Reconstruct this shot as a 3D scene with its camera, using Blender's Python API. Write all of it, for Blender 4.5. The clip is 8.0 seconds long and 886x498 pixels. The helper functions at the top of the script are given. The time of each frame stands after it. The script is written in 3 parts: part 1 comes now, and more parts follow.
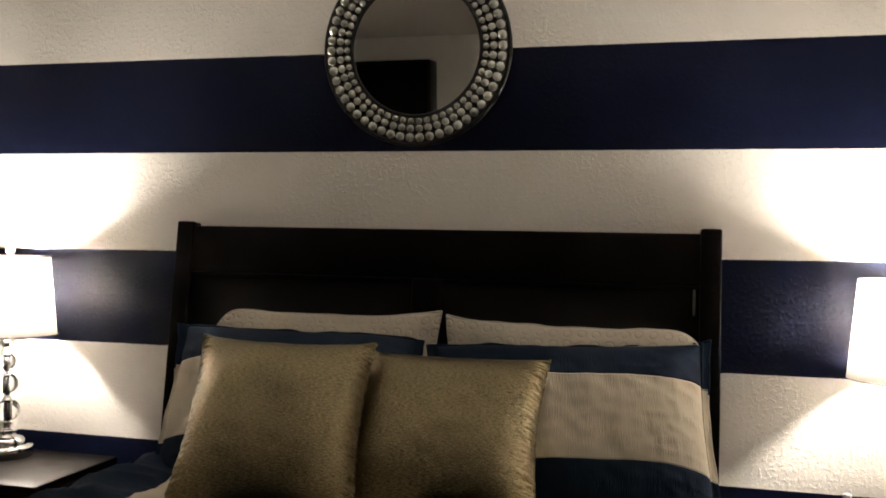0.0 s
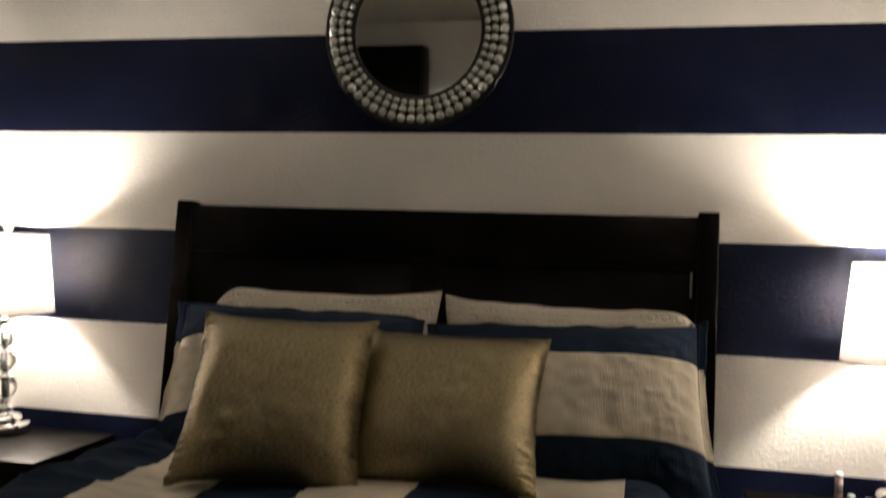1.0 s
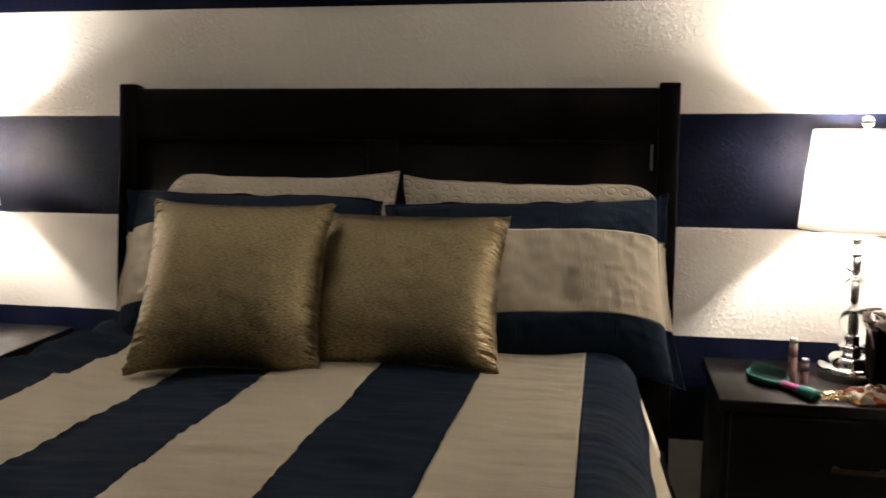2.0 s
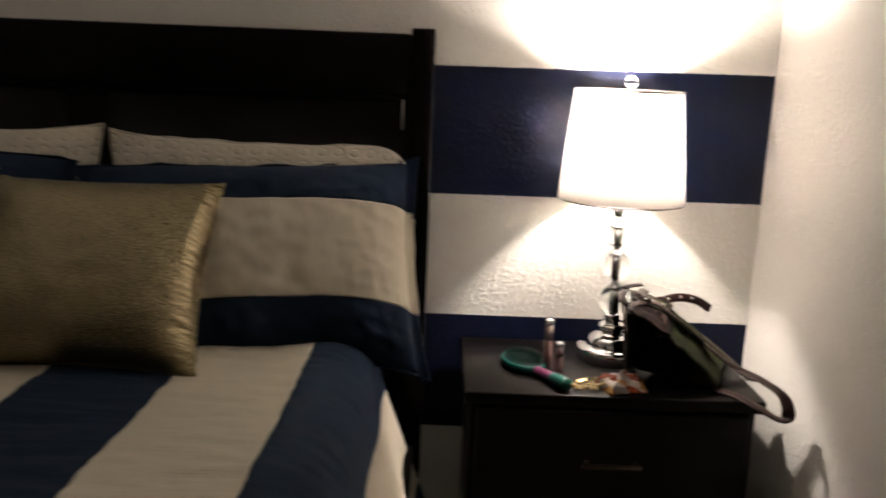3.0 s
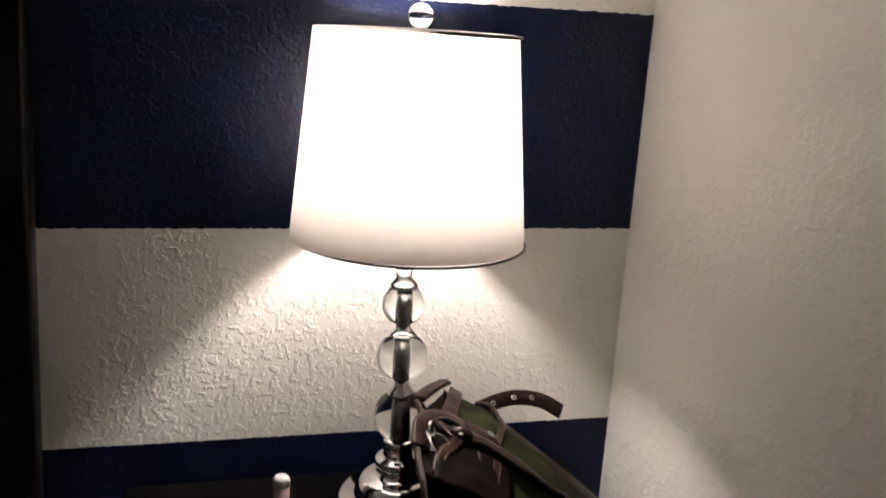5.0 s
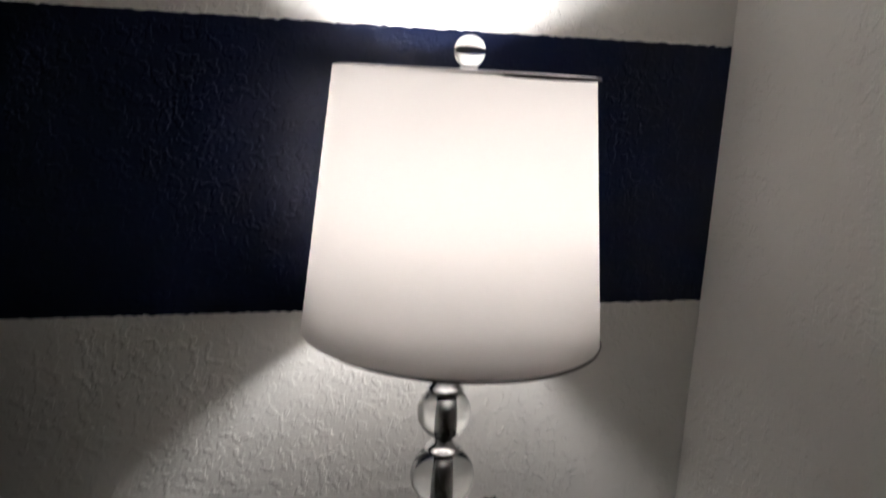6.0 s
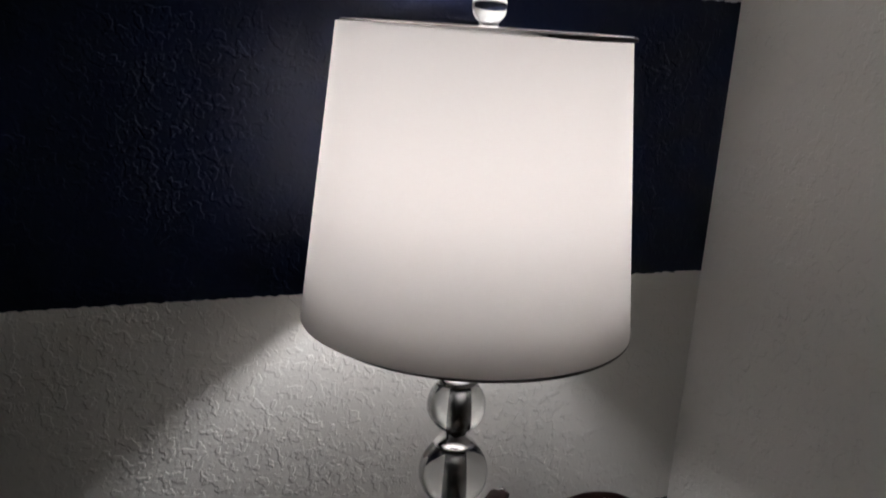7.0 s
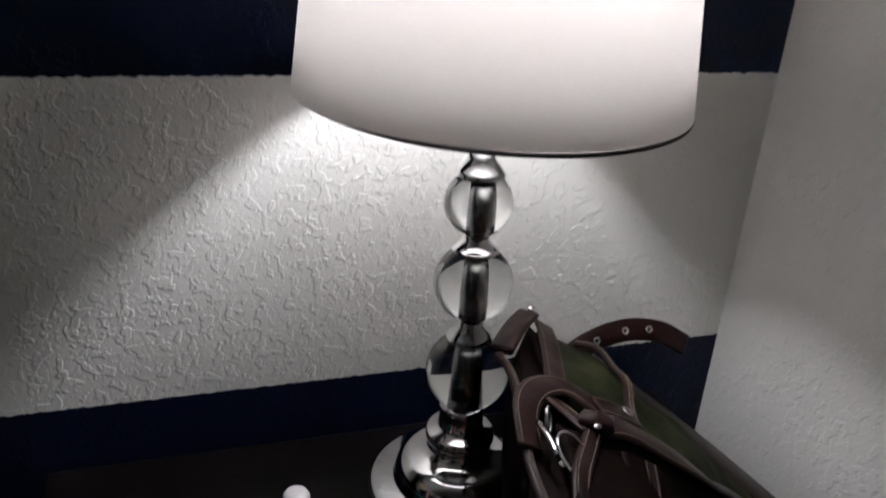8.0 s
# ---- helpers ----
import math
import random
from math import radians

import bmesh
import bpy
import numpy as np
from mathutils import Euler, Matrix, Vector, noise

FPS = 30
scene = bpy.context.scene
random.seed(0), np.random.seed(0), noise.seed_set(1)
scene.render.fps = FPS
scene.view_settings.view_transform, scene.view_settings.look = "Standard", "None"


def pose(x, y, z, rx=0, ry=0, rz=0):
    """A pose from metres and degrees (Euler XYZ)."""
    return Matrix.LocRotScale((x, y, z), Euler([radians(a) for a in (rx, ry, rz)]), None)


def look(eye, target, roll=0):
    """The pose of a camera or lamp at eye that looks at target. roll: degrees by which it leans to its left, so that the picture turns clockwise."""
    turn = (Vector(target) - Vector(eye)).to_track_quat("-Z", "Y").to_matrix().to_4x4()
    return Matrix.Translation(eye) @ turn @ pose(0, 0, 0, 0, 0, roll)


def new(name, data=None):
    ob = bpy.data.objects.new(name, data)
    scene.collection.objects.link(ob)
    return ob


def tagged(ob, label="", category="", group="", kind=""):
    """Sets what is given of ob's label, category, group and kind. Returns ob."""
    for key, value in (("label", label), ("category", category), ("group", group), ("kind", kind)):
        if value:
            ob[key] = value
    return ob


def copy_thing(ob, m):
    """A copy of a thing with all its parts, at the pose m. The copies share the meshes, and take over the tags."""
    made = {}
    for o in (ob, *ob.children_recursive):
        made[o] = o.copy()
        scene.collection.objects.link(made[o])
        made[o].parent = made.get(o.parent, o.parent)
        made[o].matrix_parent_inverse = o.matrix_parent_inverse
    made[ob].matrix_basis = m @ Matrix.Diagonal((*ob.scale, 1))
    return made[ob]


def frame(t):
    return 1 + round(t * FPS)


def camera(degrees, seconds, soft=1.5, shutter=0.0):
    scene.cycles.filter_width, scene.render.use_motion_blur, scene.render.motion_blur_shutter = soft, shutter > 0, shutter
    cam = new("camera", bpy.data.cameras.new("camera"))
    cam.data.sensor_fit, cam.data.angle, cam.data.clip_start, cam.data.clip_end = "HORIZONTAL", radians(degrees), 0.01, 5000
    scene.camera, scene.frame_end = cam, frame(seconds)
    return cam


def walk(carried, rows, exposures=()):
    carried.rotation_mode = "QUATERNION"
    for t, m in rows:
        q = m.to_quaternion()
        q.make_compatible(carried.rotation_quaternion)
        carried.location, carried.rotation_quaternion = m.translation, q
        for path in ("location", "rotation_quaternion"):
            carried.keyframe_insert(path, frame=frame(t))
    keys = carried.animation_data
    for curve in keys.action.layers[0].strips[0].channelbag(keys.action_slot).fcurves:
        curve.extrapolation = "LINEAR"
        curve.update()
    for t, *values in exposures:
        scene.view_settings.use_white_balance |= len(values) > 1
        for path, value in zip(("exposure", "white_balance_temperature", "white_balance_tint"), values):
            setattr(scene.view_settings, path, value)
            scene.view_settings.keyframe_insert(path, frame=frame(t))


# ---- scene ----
cam = camera(54.2, 8.0, 1.7, 0.4)
EXPOSURES = [(0.0, 1.07, 6600, 10), (0.5, 0.75, 6650, 10), (1.0, 0.89, 6600, 10), (2.5, 1.17, 6500, 10), (3.0, 0.63, 6500, 12), (3.5, 0.24, 6500, 16), (4.0, -0.09, 6500, 17), (4.25, -0.36, 6500, 16), (4.5, -0.07, 6450, 16), (4.7, -0.19, 6350, 15), (5.8, -1.11, 5800, 10), (6.1, -1.76, 5600, 9), (6.5, -2.13, 5600, 10), (7.0, -1.91, 5500, 10), (7.5, -1.99, 5450, 11), (8.0, -1.15, 5350, 10)]
PATH = [
    (0, (-0.044, 0.224, 1.243), (-0.52, 2.166, 1.239), 1.2),
    (0.3, (-0.068, 0.198, 1.232), (-0.518, 2.146, 1.29), 1.5),
    (0.6, (-0.066, 0.191, 1.239), (-0.497, 2.142, 1.343), 2.1),
    (1, (-0.079, 0.196, 1.22), (-0.522, 2.146, 1.191), 1.8),
    (1.2, (-0.08, 0.208, 1.214), (-0.531, 2.152, 1.079), 1.9),
    (2.3, (-0.05, 0.295, 1.208), (-0.311, 2.251, 0.881), -0.3),
    (2.5, (-0.016, 0.355, 1.217), (-0.193, 2.314, 0.858), -0.3),
    (3, (0.149, 0.583, 1.229), (0.165, 2.538, 0.811), 2.3),
    (3.5, (0.215, 0.797, 1.206), (0.487, 2.718, 0.721), 3.2),
    (4, (0.25, 1.104, 1.192), (0.773, 2.981, 0.737), 1.8),
    (4.2, (0.266, 1.19, 1.175), (0.894, 3.021, 0.675), 2.6),
    (4.3, (0.282, 1.22, 1.168), (0.908, 3.051, 0.661), 2.8),
    (4.5, (0.303, 1.323, 1.169), (0.889, 3.175, 0.69), 2.8),
    (4.7, (0.331, 1.42, 1.184), (0.85, 3.291, 0.709), 3.7),
    (5.8, (0.339, 1.739, 1.182), (0.852, 3.613, 0.709), 3.4),
    (6.1, (0.306, 1.797, 1.2), (0.922, 3.657, 0.797), 3.5),
    (6.5, (0.277, 1.849, 1.2), (0.965, 3.684, 0.801), 3.6),
    (6.8, (0.265, 1.879, 1.195), (0.993, 3.684, 0.732), 3.8),
    (7, (0.267, 1.887, 1.197), (1.011, 3.668, 0.674), 3.9),
    (7.5, (0.29, 1.923, 1.142), (1.013, 3.663, 0.471), 4.3),
    (8, (0.329, 1.973, 1.094), (0.959, 3.684, 0.272), 4.6),
]
walk(cam, [(t, look(eye, target, roll)) for t, eye, target, roll in PATH],
     EXPOSURES)

# ---- light: two bedside lamps, and nothing but their bounce ----
world = bpy.data.worlds.new("world")
world.use_nodes = True
world.node_tree.nodes["Background"].inputs[0].default_value = (0.02, 0.018, 0.015, 1)
world.node_tree.nodes["Background"].inputs[1].default_value = 0.0
scene.world = world
BULB = 830.0            # emission of each bulb
BULB_TINT = (1.0, 0.89, 0.78, 1)

# ---- plan ----
WALL_Y, RIGHT_X, LEFT_X, BACK_Y, CEIL = 2.70, 0.947, -3.05, -2.0, 2.44
# heights of the taped paint edges, and how far each runs out of level along the wall
STRIPE_EDGES = ((0.305, 0.0), (0.608, 0.001), (0.9145, 0.003), (1.222, 0.0067), (1.526, 0.0), (1.824, 0.0), (2.136, 0.0))
BED_X = -0.68
TABLE_Z = 0.557


# ---- materials ----
class Nodes:
    """A small wrapper that adds nodes to a material and links them."""

    def __init__(self, name):
        self.mat = bpy.data.materials.new(name)
        self.mat.use_nodes = True
        self.tree = self.mat.node_tree
        self.bsdf = self.tree.nodes["Principled BSDF"]

    def add(self, kind, **inputs):
        node = self.tree.nodes.new(kind)
        for key, value in inputs.items():
            self.feed(node.inputs[key.replace("_", " ")], value)
        return node

    def feed(self, socket, value):
        if hasattr(value, "is_output"):
            self.tree.links.new(value, socket)
        else:
            socket.default_value = value

    def set(self, **inputs):
        for key, value in inputs.items():
            self.feed(self.bsdf.inputs[key.replace("_", " ")], value)
        return self

    def noise(self, vec, scale, detail=4.0, rough=0.55):
        n = self.add("ShaderNodeTexNoise", Scale=scale, Detail=detail, Roughness=rough)
        self.feed(n.inputs["Vector"], vec)
        return n.outputs["Fac"]

    def coords(self, which="Object"):
        return self.add("ShaderNodeTexCoord").outputs[which]

    def math(self, op, a, b=0.0, c=0.0):
        n = self.add("ShaderNodeMath")
        n.operation = op
        for sock, v in zip(n.inputs, (a, b, c)):
            self.feed(sock, v)
        return n.outputs[0]

    def span(self, v, a, b, lo=0.0, hi=1.0):
        n = self.add("ShaderNodeMapRange")
        for key, value in (("Value", v), ("From Min", a), ("From Max", b), ("To Min", lo), ("To Max", hi)):
            self.feed(n.inputs[key], value)
        return n.outputs[0]

    def mix(self, fac, a, b):
        n = self.add("ShaderNodeMix")
        n.data_type = "RGBA"
        self.feed(n.inputs[0], fac)
        self.feed(n.inputs[6], a)
        self.feed(n.inputs[7], b)
        return n.outputs[2]

    def bump(self, height, distance, strength=1.0, normal=None):
        n = self.add("ShaderNodeBump", Height=height, Distance=distance, Strength=strength)
        if normal:
            self.feed(n.inputs["Normal"], normal)
        return n.outputs["Normal"]

    def xyz(self, vec):
        return self.add("ShaderNodeSeparateXYZ", Vector=vec).outputs


def rgb(r, g, b):
    return (r, g, b, 1)


def knockdown(n, p, depth, strength):
    """Hand-trowelled wall texture: flattened splats with sharp rims, and a fine roller stipple."""
    warp = n.add("ShaderNodeTexNoise", Scale=34.0, Detail=3.0, Vector=p)
    off = n.add("ShaderNodeVectorMath")
    off.operation = "MULTIPLY_ADD"
    n.feed(off.inputs[0], warp.outputs["Color"])
    off.inputs[1].default_value = (0.009, 0.009, 0.009)
    n.feed(off.inputs[2], p)
    blobs = n.span(n.noise(off.outputs[0], 74.0, 2.0, 0.5), 0.525, 0.58)
    ridges = n.span(n.noise(off.outputs[0], 185.0, 2.0, 0.5), 0.52, 0.60)
    fine = n.noise(p, 420.0, 2.0)
    h = n.math("MULTIPLY_ADD", ridges, 0.3, blobs)
    h = n.math("MULTIPLY", h, n.span(n.noise(p, 9.0, 2.0), 0.35, 0.65, 0.45, 1.0))
    h = n.math("MULTIPLY_ADD", fine, 0.25, h)
    return n.bump(h, depth, strength)


def wall_paint(name, striped):
    n = Nodes(name)
    p = n.coords()
    z = n.xyz(p)[2]
    tone = n.noise(p, 3.0, 3.0)
    white = n.mix(tone, rgb(0.785, 0.765, 0.72), rgb(0.835, 0.815, 0.77))
    strength = 0.52
    if striped:
        x = n.xyz(p)[0]
        edge = n.math("MULTIPLY_ADD", n.math("SUBTRACT", n.noise(p, 120.0, 3.0), 0.5), 0.007, z)
        count = 0.0
        for level, slope in STRIPE_EDGES:
            line = n.math("MULTIPLY_ADD", n.math("ADD", x, 0.4), slope, level)
            count = n.math("ADD", n.math("GREATER_THAN", edge, line), count)
        navy = n.math("MODULO", count, 2.0)
        strength = n.span(navy, 0, 1, 0.52, 0.30)
        blue = n.mix(tone, rgb(0.0030, 0.0048, 0.0165), rgb(0.0045, 0.0068, 0.022))
        n.set(Base_Color=n.mix(navy, white, blue), Roughness=n.span(navy, 0, 1, 0.62, 0.32), Specular_IOR_Level=n.span(navy, 0, 1, 0.4, 0.15))
    else:
        n.set(Base_Color=white, Roughness=0.62)
    return n.set(Normal=knockdown(n, p, 0.0014, strength)).mat


def plain(name, color, rough, metal=0.0, grain=60.0, vary=0.15, bump=0.0, coat=0.0, spec=0.5):
    n = Nodes(name)
    p = n.coords()
    f = n.noise(p, grain)
    dark = rgb(*[c * (1 - vary) for c in color])
    lite = rgb(*[min(1, c * (1 + vary)) for c in color])
    n.set(Base_Color=n.mix(f, dark, lite), Metallic=metal, Roughness=n.span(n.noise(p, grain * 0.3), 0.3, 0.7, rough * 0.85, rough * 1.15), Coat_Weight=coat, Specular_IOR_Level=spec)
    if bump:
        n.set(Normal=n.bump(f, bump))
    return n.mat


def dark_wood(name, spec, tone):
    n = Nodes(name)
    p = n.coords()
    m = n.add("ShaderNodeMapping", Vector=p)
    m.inputs["Scale"].default_value = (6, 60, 60)
    f = n.noise(m.outputs[0], 3.0, 5.0)
    n.set(Base_Color=n.mix(f, rgb(0.0022 * tone, 0.0018 * tone, 0.0018 * tone), rgb(0.0065 * tone, 0.0048 * tone, 0.0045 * tone)), Specular_IOR_Level=spec, Roughness=n.span(n.noise(p, 9.0), 0.3, 0.7, 0.28, 0.40), Normal=n.bump(f, 0.0004, 0.5))
    return n.mat


def linen(name, base, vary, stripes=None):
    """Slubby woven cotton; stripes = (start, period) of sewn navy bands along the u axis."""
    n = Nodes(name)
    uv = n.coords("UV")
    u, v, _ = n.xyz(uv)
    m = n.add("ShaderNodeMapping", Vector=uv)
    m.inputs["Scale"].default_value = (12, 150, 1)
    slub = n.noise(m.outputs[0], 2.0, 4.0)
    soft = n.noise(uv, 14.0, 3.0)
    a = n.mix(slub, rgb(*[c * (1 - vary) for c in base]), rgb(*[c * (1 + vary) for c in base]))
    color = a
    height = n.math("ADD", n.math("MULTIPLY", slub, 0.6), n.math("MULTIPLY", soft, 0.35))
    if stripes:
        start, period = stripes
        w = n.math("ADD", u, n.math("MULTIPLY", n.math("SUBTRACT", n.noise(uv, 9.0), 0.5), 0.003))
        turn = n.math("FRACT", n.math("DIVIDE", n.math("SUBTRACT", w, start), period))
        blue = n.mix(slub, rgb(0.0090, 0.0172, 0.034), rgb(0.0150, 0.0275, 0.053))
        color = n.mix(n.math("LESS_THAN", turn, 0.5), a, blue)
        seam = n.math("ABSOLUTE", n.math("SUBTRACT", n.math("FRACT", n.math("MULTIPLY", turn, 2.0)), 0.5))
        height = n.math("ADD", height, n.span(seam, 0.485, 0.5, 0.0, -0.8))
    n.set(Base_Color=color, Roughness=0.9, Specular_IOR_Level=0.12, Normal=n.bump(height, 0.0042, 0.8))
    return n.mat


def embossed(name):
    """Cream pillow cloth with rows of small stitched rings."""
    n = Nodes(name)
    uv = n.coords("UV")
    vor = n.add("ShaderNodeTexVoronoi", Scale=27.0, Randomness=0.12, Vector=uv)
    vor.voronoi_dimensions = "2D"
    ring = n.math("ABSOLUTE", n.math("SUBTRACT", vor.outputs["Distance"], 0.30))
    h = n.span(ring, 0.03, 0.10, 0.0, 1.0)
    n.set(Base_Color=n.mix(n.noise(uv, 60.0), rgb(0.48, 0.44, 0.37), rgb(0.60, 0.55, 0.46)), Roughness=0.9, Specular_IOR_Level=0.15, Normal=n.bump(h, 0.0030, 0.7))
    return n.mat


def gold_cloth():
    """Crushed metallic cloth: flat foil threads running across, broken into small bright flecks."""
    n = Nodes("gold lame")
    uv = n.coords("UV")

    def stretched(sx, sy, detail):
        m = n.add("ShaderNodeMapping", Vector=uv)
        m.inputs["Scale"].default_value = (sx, sy, 1)
        return n.noise(m.outputs[0], 1.0, detail, 0.6)
    thread = stretched(110, 620, 2.0)
    crush = stretched(80, 330, 3.0)
    big = n.noise(uv, 9.0, 4.0)
    fleck = n.noise(uv, 420.0, 2.0)
    mixed = n.math("ADD", n.math("MULTIPLY", thread, 0.4), n.math("ADD", n.math("MULTIPLY", crush, 0.25), n.math("MULTIPLY", fleck, 0.35)))
    h = n.math("ADD", n.math("MULTIPLY", n.math("ADD", thread, fleck), 0.4), n.math("ADD", n.math("MULTIPLY", crush, 0.4), n.math("MULTIPLY", big, 1.5)))
    n.set(Base_Color=n.mix(n.span(mixed, 0.38, 0.68), rgb(0.065, 0.052, 0.028), rgb(0.55, 0.46, 0.275)), Metallic=0.9, Roughness=n.span(crush, 0.3, 0.7, 0.26, 0.40), Normal=n.bump(h, 0.0030, 0.8))
    return n.mat


def shade_cloth():
    n = Nodes("lamp shade fabric")
    out = n.tree.nodes["Material Output"]
    p = n.coords()
    m = n.add("ShaderNodeMapping", Vector=p)
    m.inputs["Scale"].default_value = (300, 300, 1200)
    f = n.noise(m.outputs[0], 1.0, 2.0)
    col = n.mix(f, rgb(0.965, 0.935, 0.905), rgb(0.985, 0.962, 0.94))
    d = n.add("ShaderNodeBsdfDiffuse", Color=col)
    t = n.add("ShaderNodeBsdfTranslucent", Color=col)
    mx = n.add("ShaderNodeMixShader", Fac=0.47)
    n.tree.links.new(d.outputs[0], mx.inputs[1])
    n.tree.links.new(t.outputs[0], mx.inputs[2])
    n.tree.links.new(mx.outputs[0], out.inputs["Surface"])
    return n.mat


def glass(name, color=(1, 1, 1), rough=0.0, ior=1.5):
    return Nodes(name).set(Base_Color=rgb(*color), Roughness=rough, IOR=ior, Transmission_Weight=1.0).mat


def glow(name, color, strength):
    return Nodes(name).set(Base_Color=rgb(0.9, 0.9, 0.9), Emission_Color=color, Emission_Strength=strength).mat


def canvas(name, a, b):
    n = Nodes(name)
    p = n.coords()
    f = n.noise(p, 28.0, 5.0)
    g = n.noise(p, 700.0, 2.0)
    n.set(Base_Color=n.mix(n.span(f, 0.35, 0.65), rgb(*a), rgb(*b)), Roughness=0.85, Specular_IOR_Level=0.1, Normal=n.bump(n.math("ADD", g, n.math("MULTIPLY", f, 2.0)), 0.0008, 0.7))
    return n.mat


def carpet_pile():
    n = Nodes("beige carpet")
    p = n.coords()
    f = n.noise(p, 260.0, 3.0)
    n.set(Base_Color=n.mix(n.noise(p, 30.0), rgb(0.28, 0.23, 0.17), rgb(0.38, 0.32, 0.25)), Roughness=0.95, Normal=n.bump(f, 0.006))
    return n.mat


def wrapper_foil():
    n = Nodes("printed wrapper foil")
    p = n.coords()
    v = n.add("ShaderNodeTexVoronoi", Scale=52.0, Vector=p)
    ramp = n.add("ShaderNodeValToRGB", Fac=n.xyz(v.outputs["Color"])[0])
    cr = ramp.color_ramp
    cr.interpolation = "CONSTANT"
    for pos, c in ((0.0, (0.16, 0.03, 0.015)), (0.25, (0.36, 0.08, 0.03)), (0.42, (0.42, 0.37, 0.34)), (0.72, (0.06, 0.03, 0.02)), (0.86, (0.34, 0.18, 0.06))):
        e = cr.elements.new(pos)
        e.color = rgb(*c)
    n.set(Base_Color=ramp.outputs["Color"], Metallic=0.25, Roughness=0.25)
    return n.mat


M_STRIPED = wall_paint("striped navy and white wall paint", True)
M_WALL = wall_paint("white wall paint", False)
M_CEIL = plain("ceiling paint", (0.80, 0.785, 0.75), 0.8, grain=130.0, vary=0.04, bump=0.002)
M_FLOOR = carpet_pile()
M_WOOD = dark_wood("espresso wood with satin lacquer", 0.13, 1.1)
M_WOOD_BED = dark_wood("black stained wood", 0.04, 0.85)
M_COMFORTER = linen("striped comforter cotton", (0.60, 0.545, 0.445), 0.10, (-0.094, 0.450))
M_SHAM = linen("striped sham cotton", (0.60, 0.545, 0.445), 0.10, (0.112, 0.420))
M_EMBOSS = embossed("cream embossed cotton")
M_GOLD = gold_cloth()
M_MATTRESS = plain("mattress ticking", (0.55, 0.53, 0.5), 0.85)
M_CHROME = Nodes("polished chrome").set(Base_Color=rgb(0.72, 0.72, 0.73), Metallic=1.0, Roughness=0.06).mat
M_ROD = Nodes("dark nickel").set(Base_Color=rgb(0.26, 0.26, 0.26), Metallic=1.0, Roughness=0.12).mat
M_CRYSTAL = glass("clear crystal", (0.98, 0.99, 0.98))
M_BEAD = plain("foil-backed bead glass", (0.50, 0.51, 0.47), 0.16, 0.55, coat=1.0)
M_SHADE = shade_cloth()
M_PIPING = plain("grey shade piping", (0.07, 0.058, 0.052), 0.7)
M_BULB = glow("lit bulb", BULB_TINT, BULB)
M_BRASS = plain("brass", (0.42, 0.31, 0.15), 0.38, 1.0)
M_MIRROR = Nodes("mirror silver").set(Base_Color=rgb(0.9, 0.9, 0.9), Metallic=1.0, Roughness=0.01).mat
M_BLACK = plain("black lacquer", (0.012, 0.011, 0.010), 0.3)
M_SILVER = plain("dark bead bed", (0.030, 0.027, 0.024), 0.4, 0.3)
M_PAPER = plain("grey paper label", (0.16, 0.155, 0.15), 0.7)
M_TEAL = plain("teal brush plastic", (0.0, 0.10, 0.078), 0.35, coat=0.2)
M_PINK = plain("magenta printed grip", (0.17, 0.025, 0.10), 0.4)
M_BRISTLE = plain("dark nylon bristle", (0.006, 0.022, 0.019), 0.6, spec=0.12)
M_GLOSS = plain("pink lip gloss", (0.26, 0.155, 0.15), 0.25, coat=0.6)
M_CLEAR = plain("frosted cap plastic", (0.40, 0.31, 0.30), 0.3, coat=0.5)
M_CAP_TOP = plain("pale cap top", (0.62, 0.60, 0.60), 0.3, coat=0.5)
M_FOIL = wrapper_foil()
M_CANVAS = canvas("olive waxed canvas", (0.0068, 0.0080, 0.0028), (0.026, 0.029, 0.0105))
M_LEATHER = plain("brown leather", (0.0135, 0.0052, 0.0044), 0.45, grain=90.0, vary=0.35, bump=0.0006, spec=0.12)
M_THREAD = plain("tan stitching", (0.10, 0.078, 0.055), 0.8)
M_TRIM = plain("white trim paint", (0.74, 0.72, 0.68), 0.45, vary=0.03)
M_BRONZE = plain("bronze", (0.05, 0.035, 0.025), 0.4, 0.7)


# ---- mesh helpers ----
def part(name, bm, material, parent=None, label="", smooth=True):
    """Links a bmesh as one mesh object, under parent if one is given."""
    me = bpy.data.meshes.new(name)
    bm.normal_update()
    bm.to_mesh(me)
    bm.free()
    me.materials.append(material)
    if smooth:
        me.shade_smooth()
    ob = new(name, me)
    if parent:
        ob.parent = parent
    if label:
        ob["label"] = label
    return ob


def thing(name, m, label, category, group=""):
    ob = new(name)
    ob.empty_display_size = 0.05
    ob.matrix_world = m
    return tagged(ob, label, category, group)


def box(x0, x1, y0, y1, z0, z1, bevel=0.003, segments=2):
    bm = bmesh.new()
    bmesh.ops.create_cube(bm, size=1.0, matrix=Matrix.Translation(((x0 + x1) / 2, (y0 + y1) / 2, (z0 + z1) / 2)) @ Matrix.Diagonal((x1 - x0, y1 - y0, z1 - z0, 1)))
    if bevel:
        bmesh.ops.bevel(bm, geom=bm.edges[:], offset=bevel, segments=segments, affect="EDGES", profile=0.5)
    return bm


def flat(ob):
    for f in ob.data.polygons:
        f.use_smooth = False
    return ob


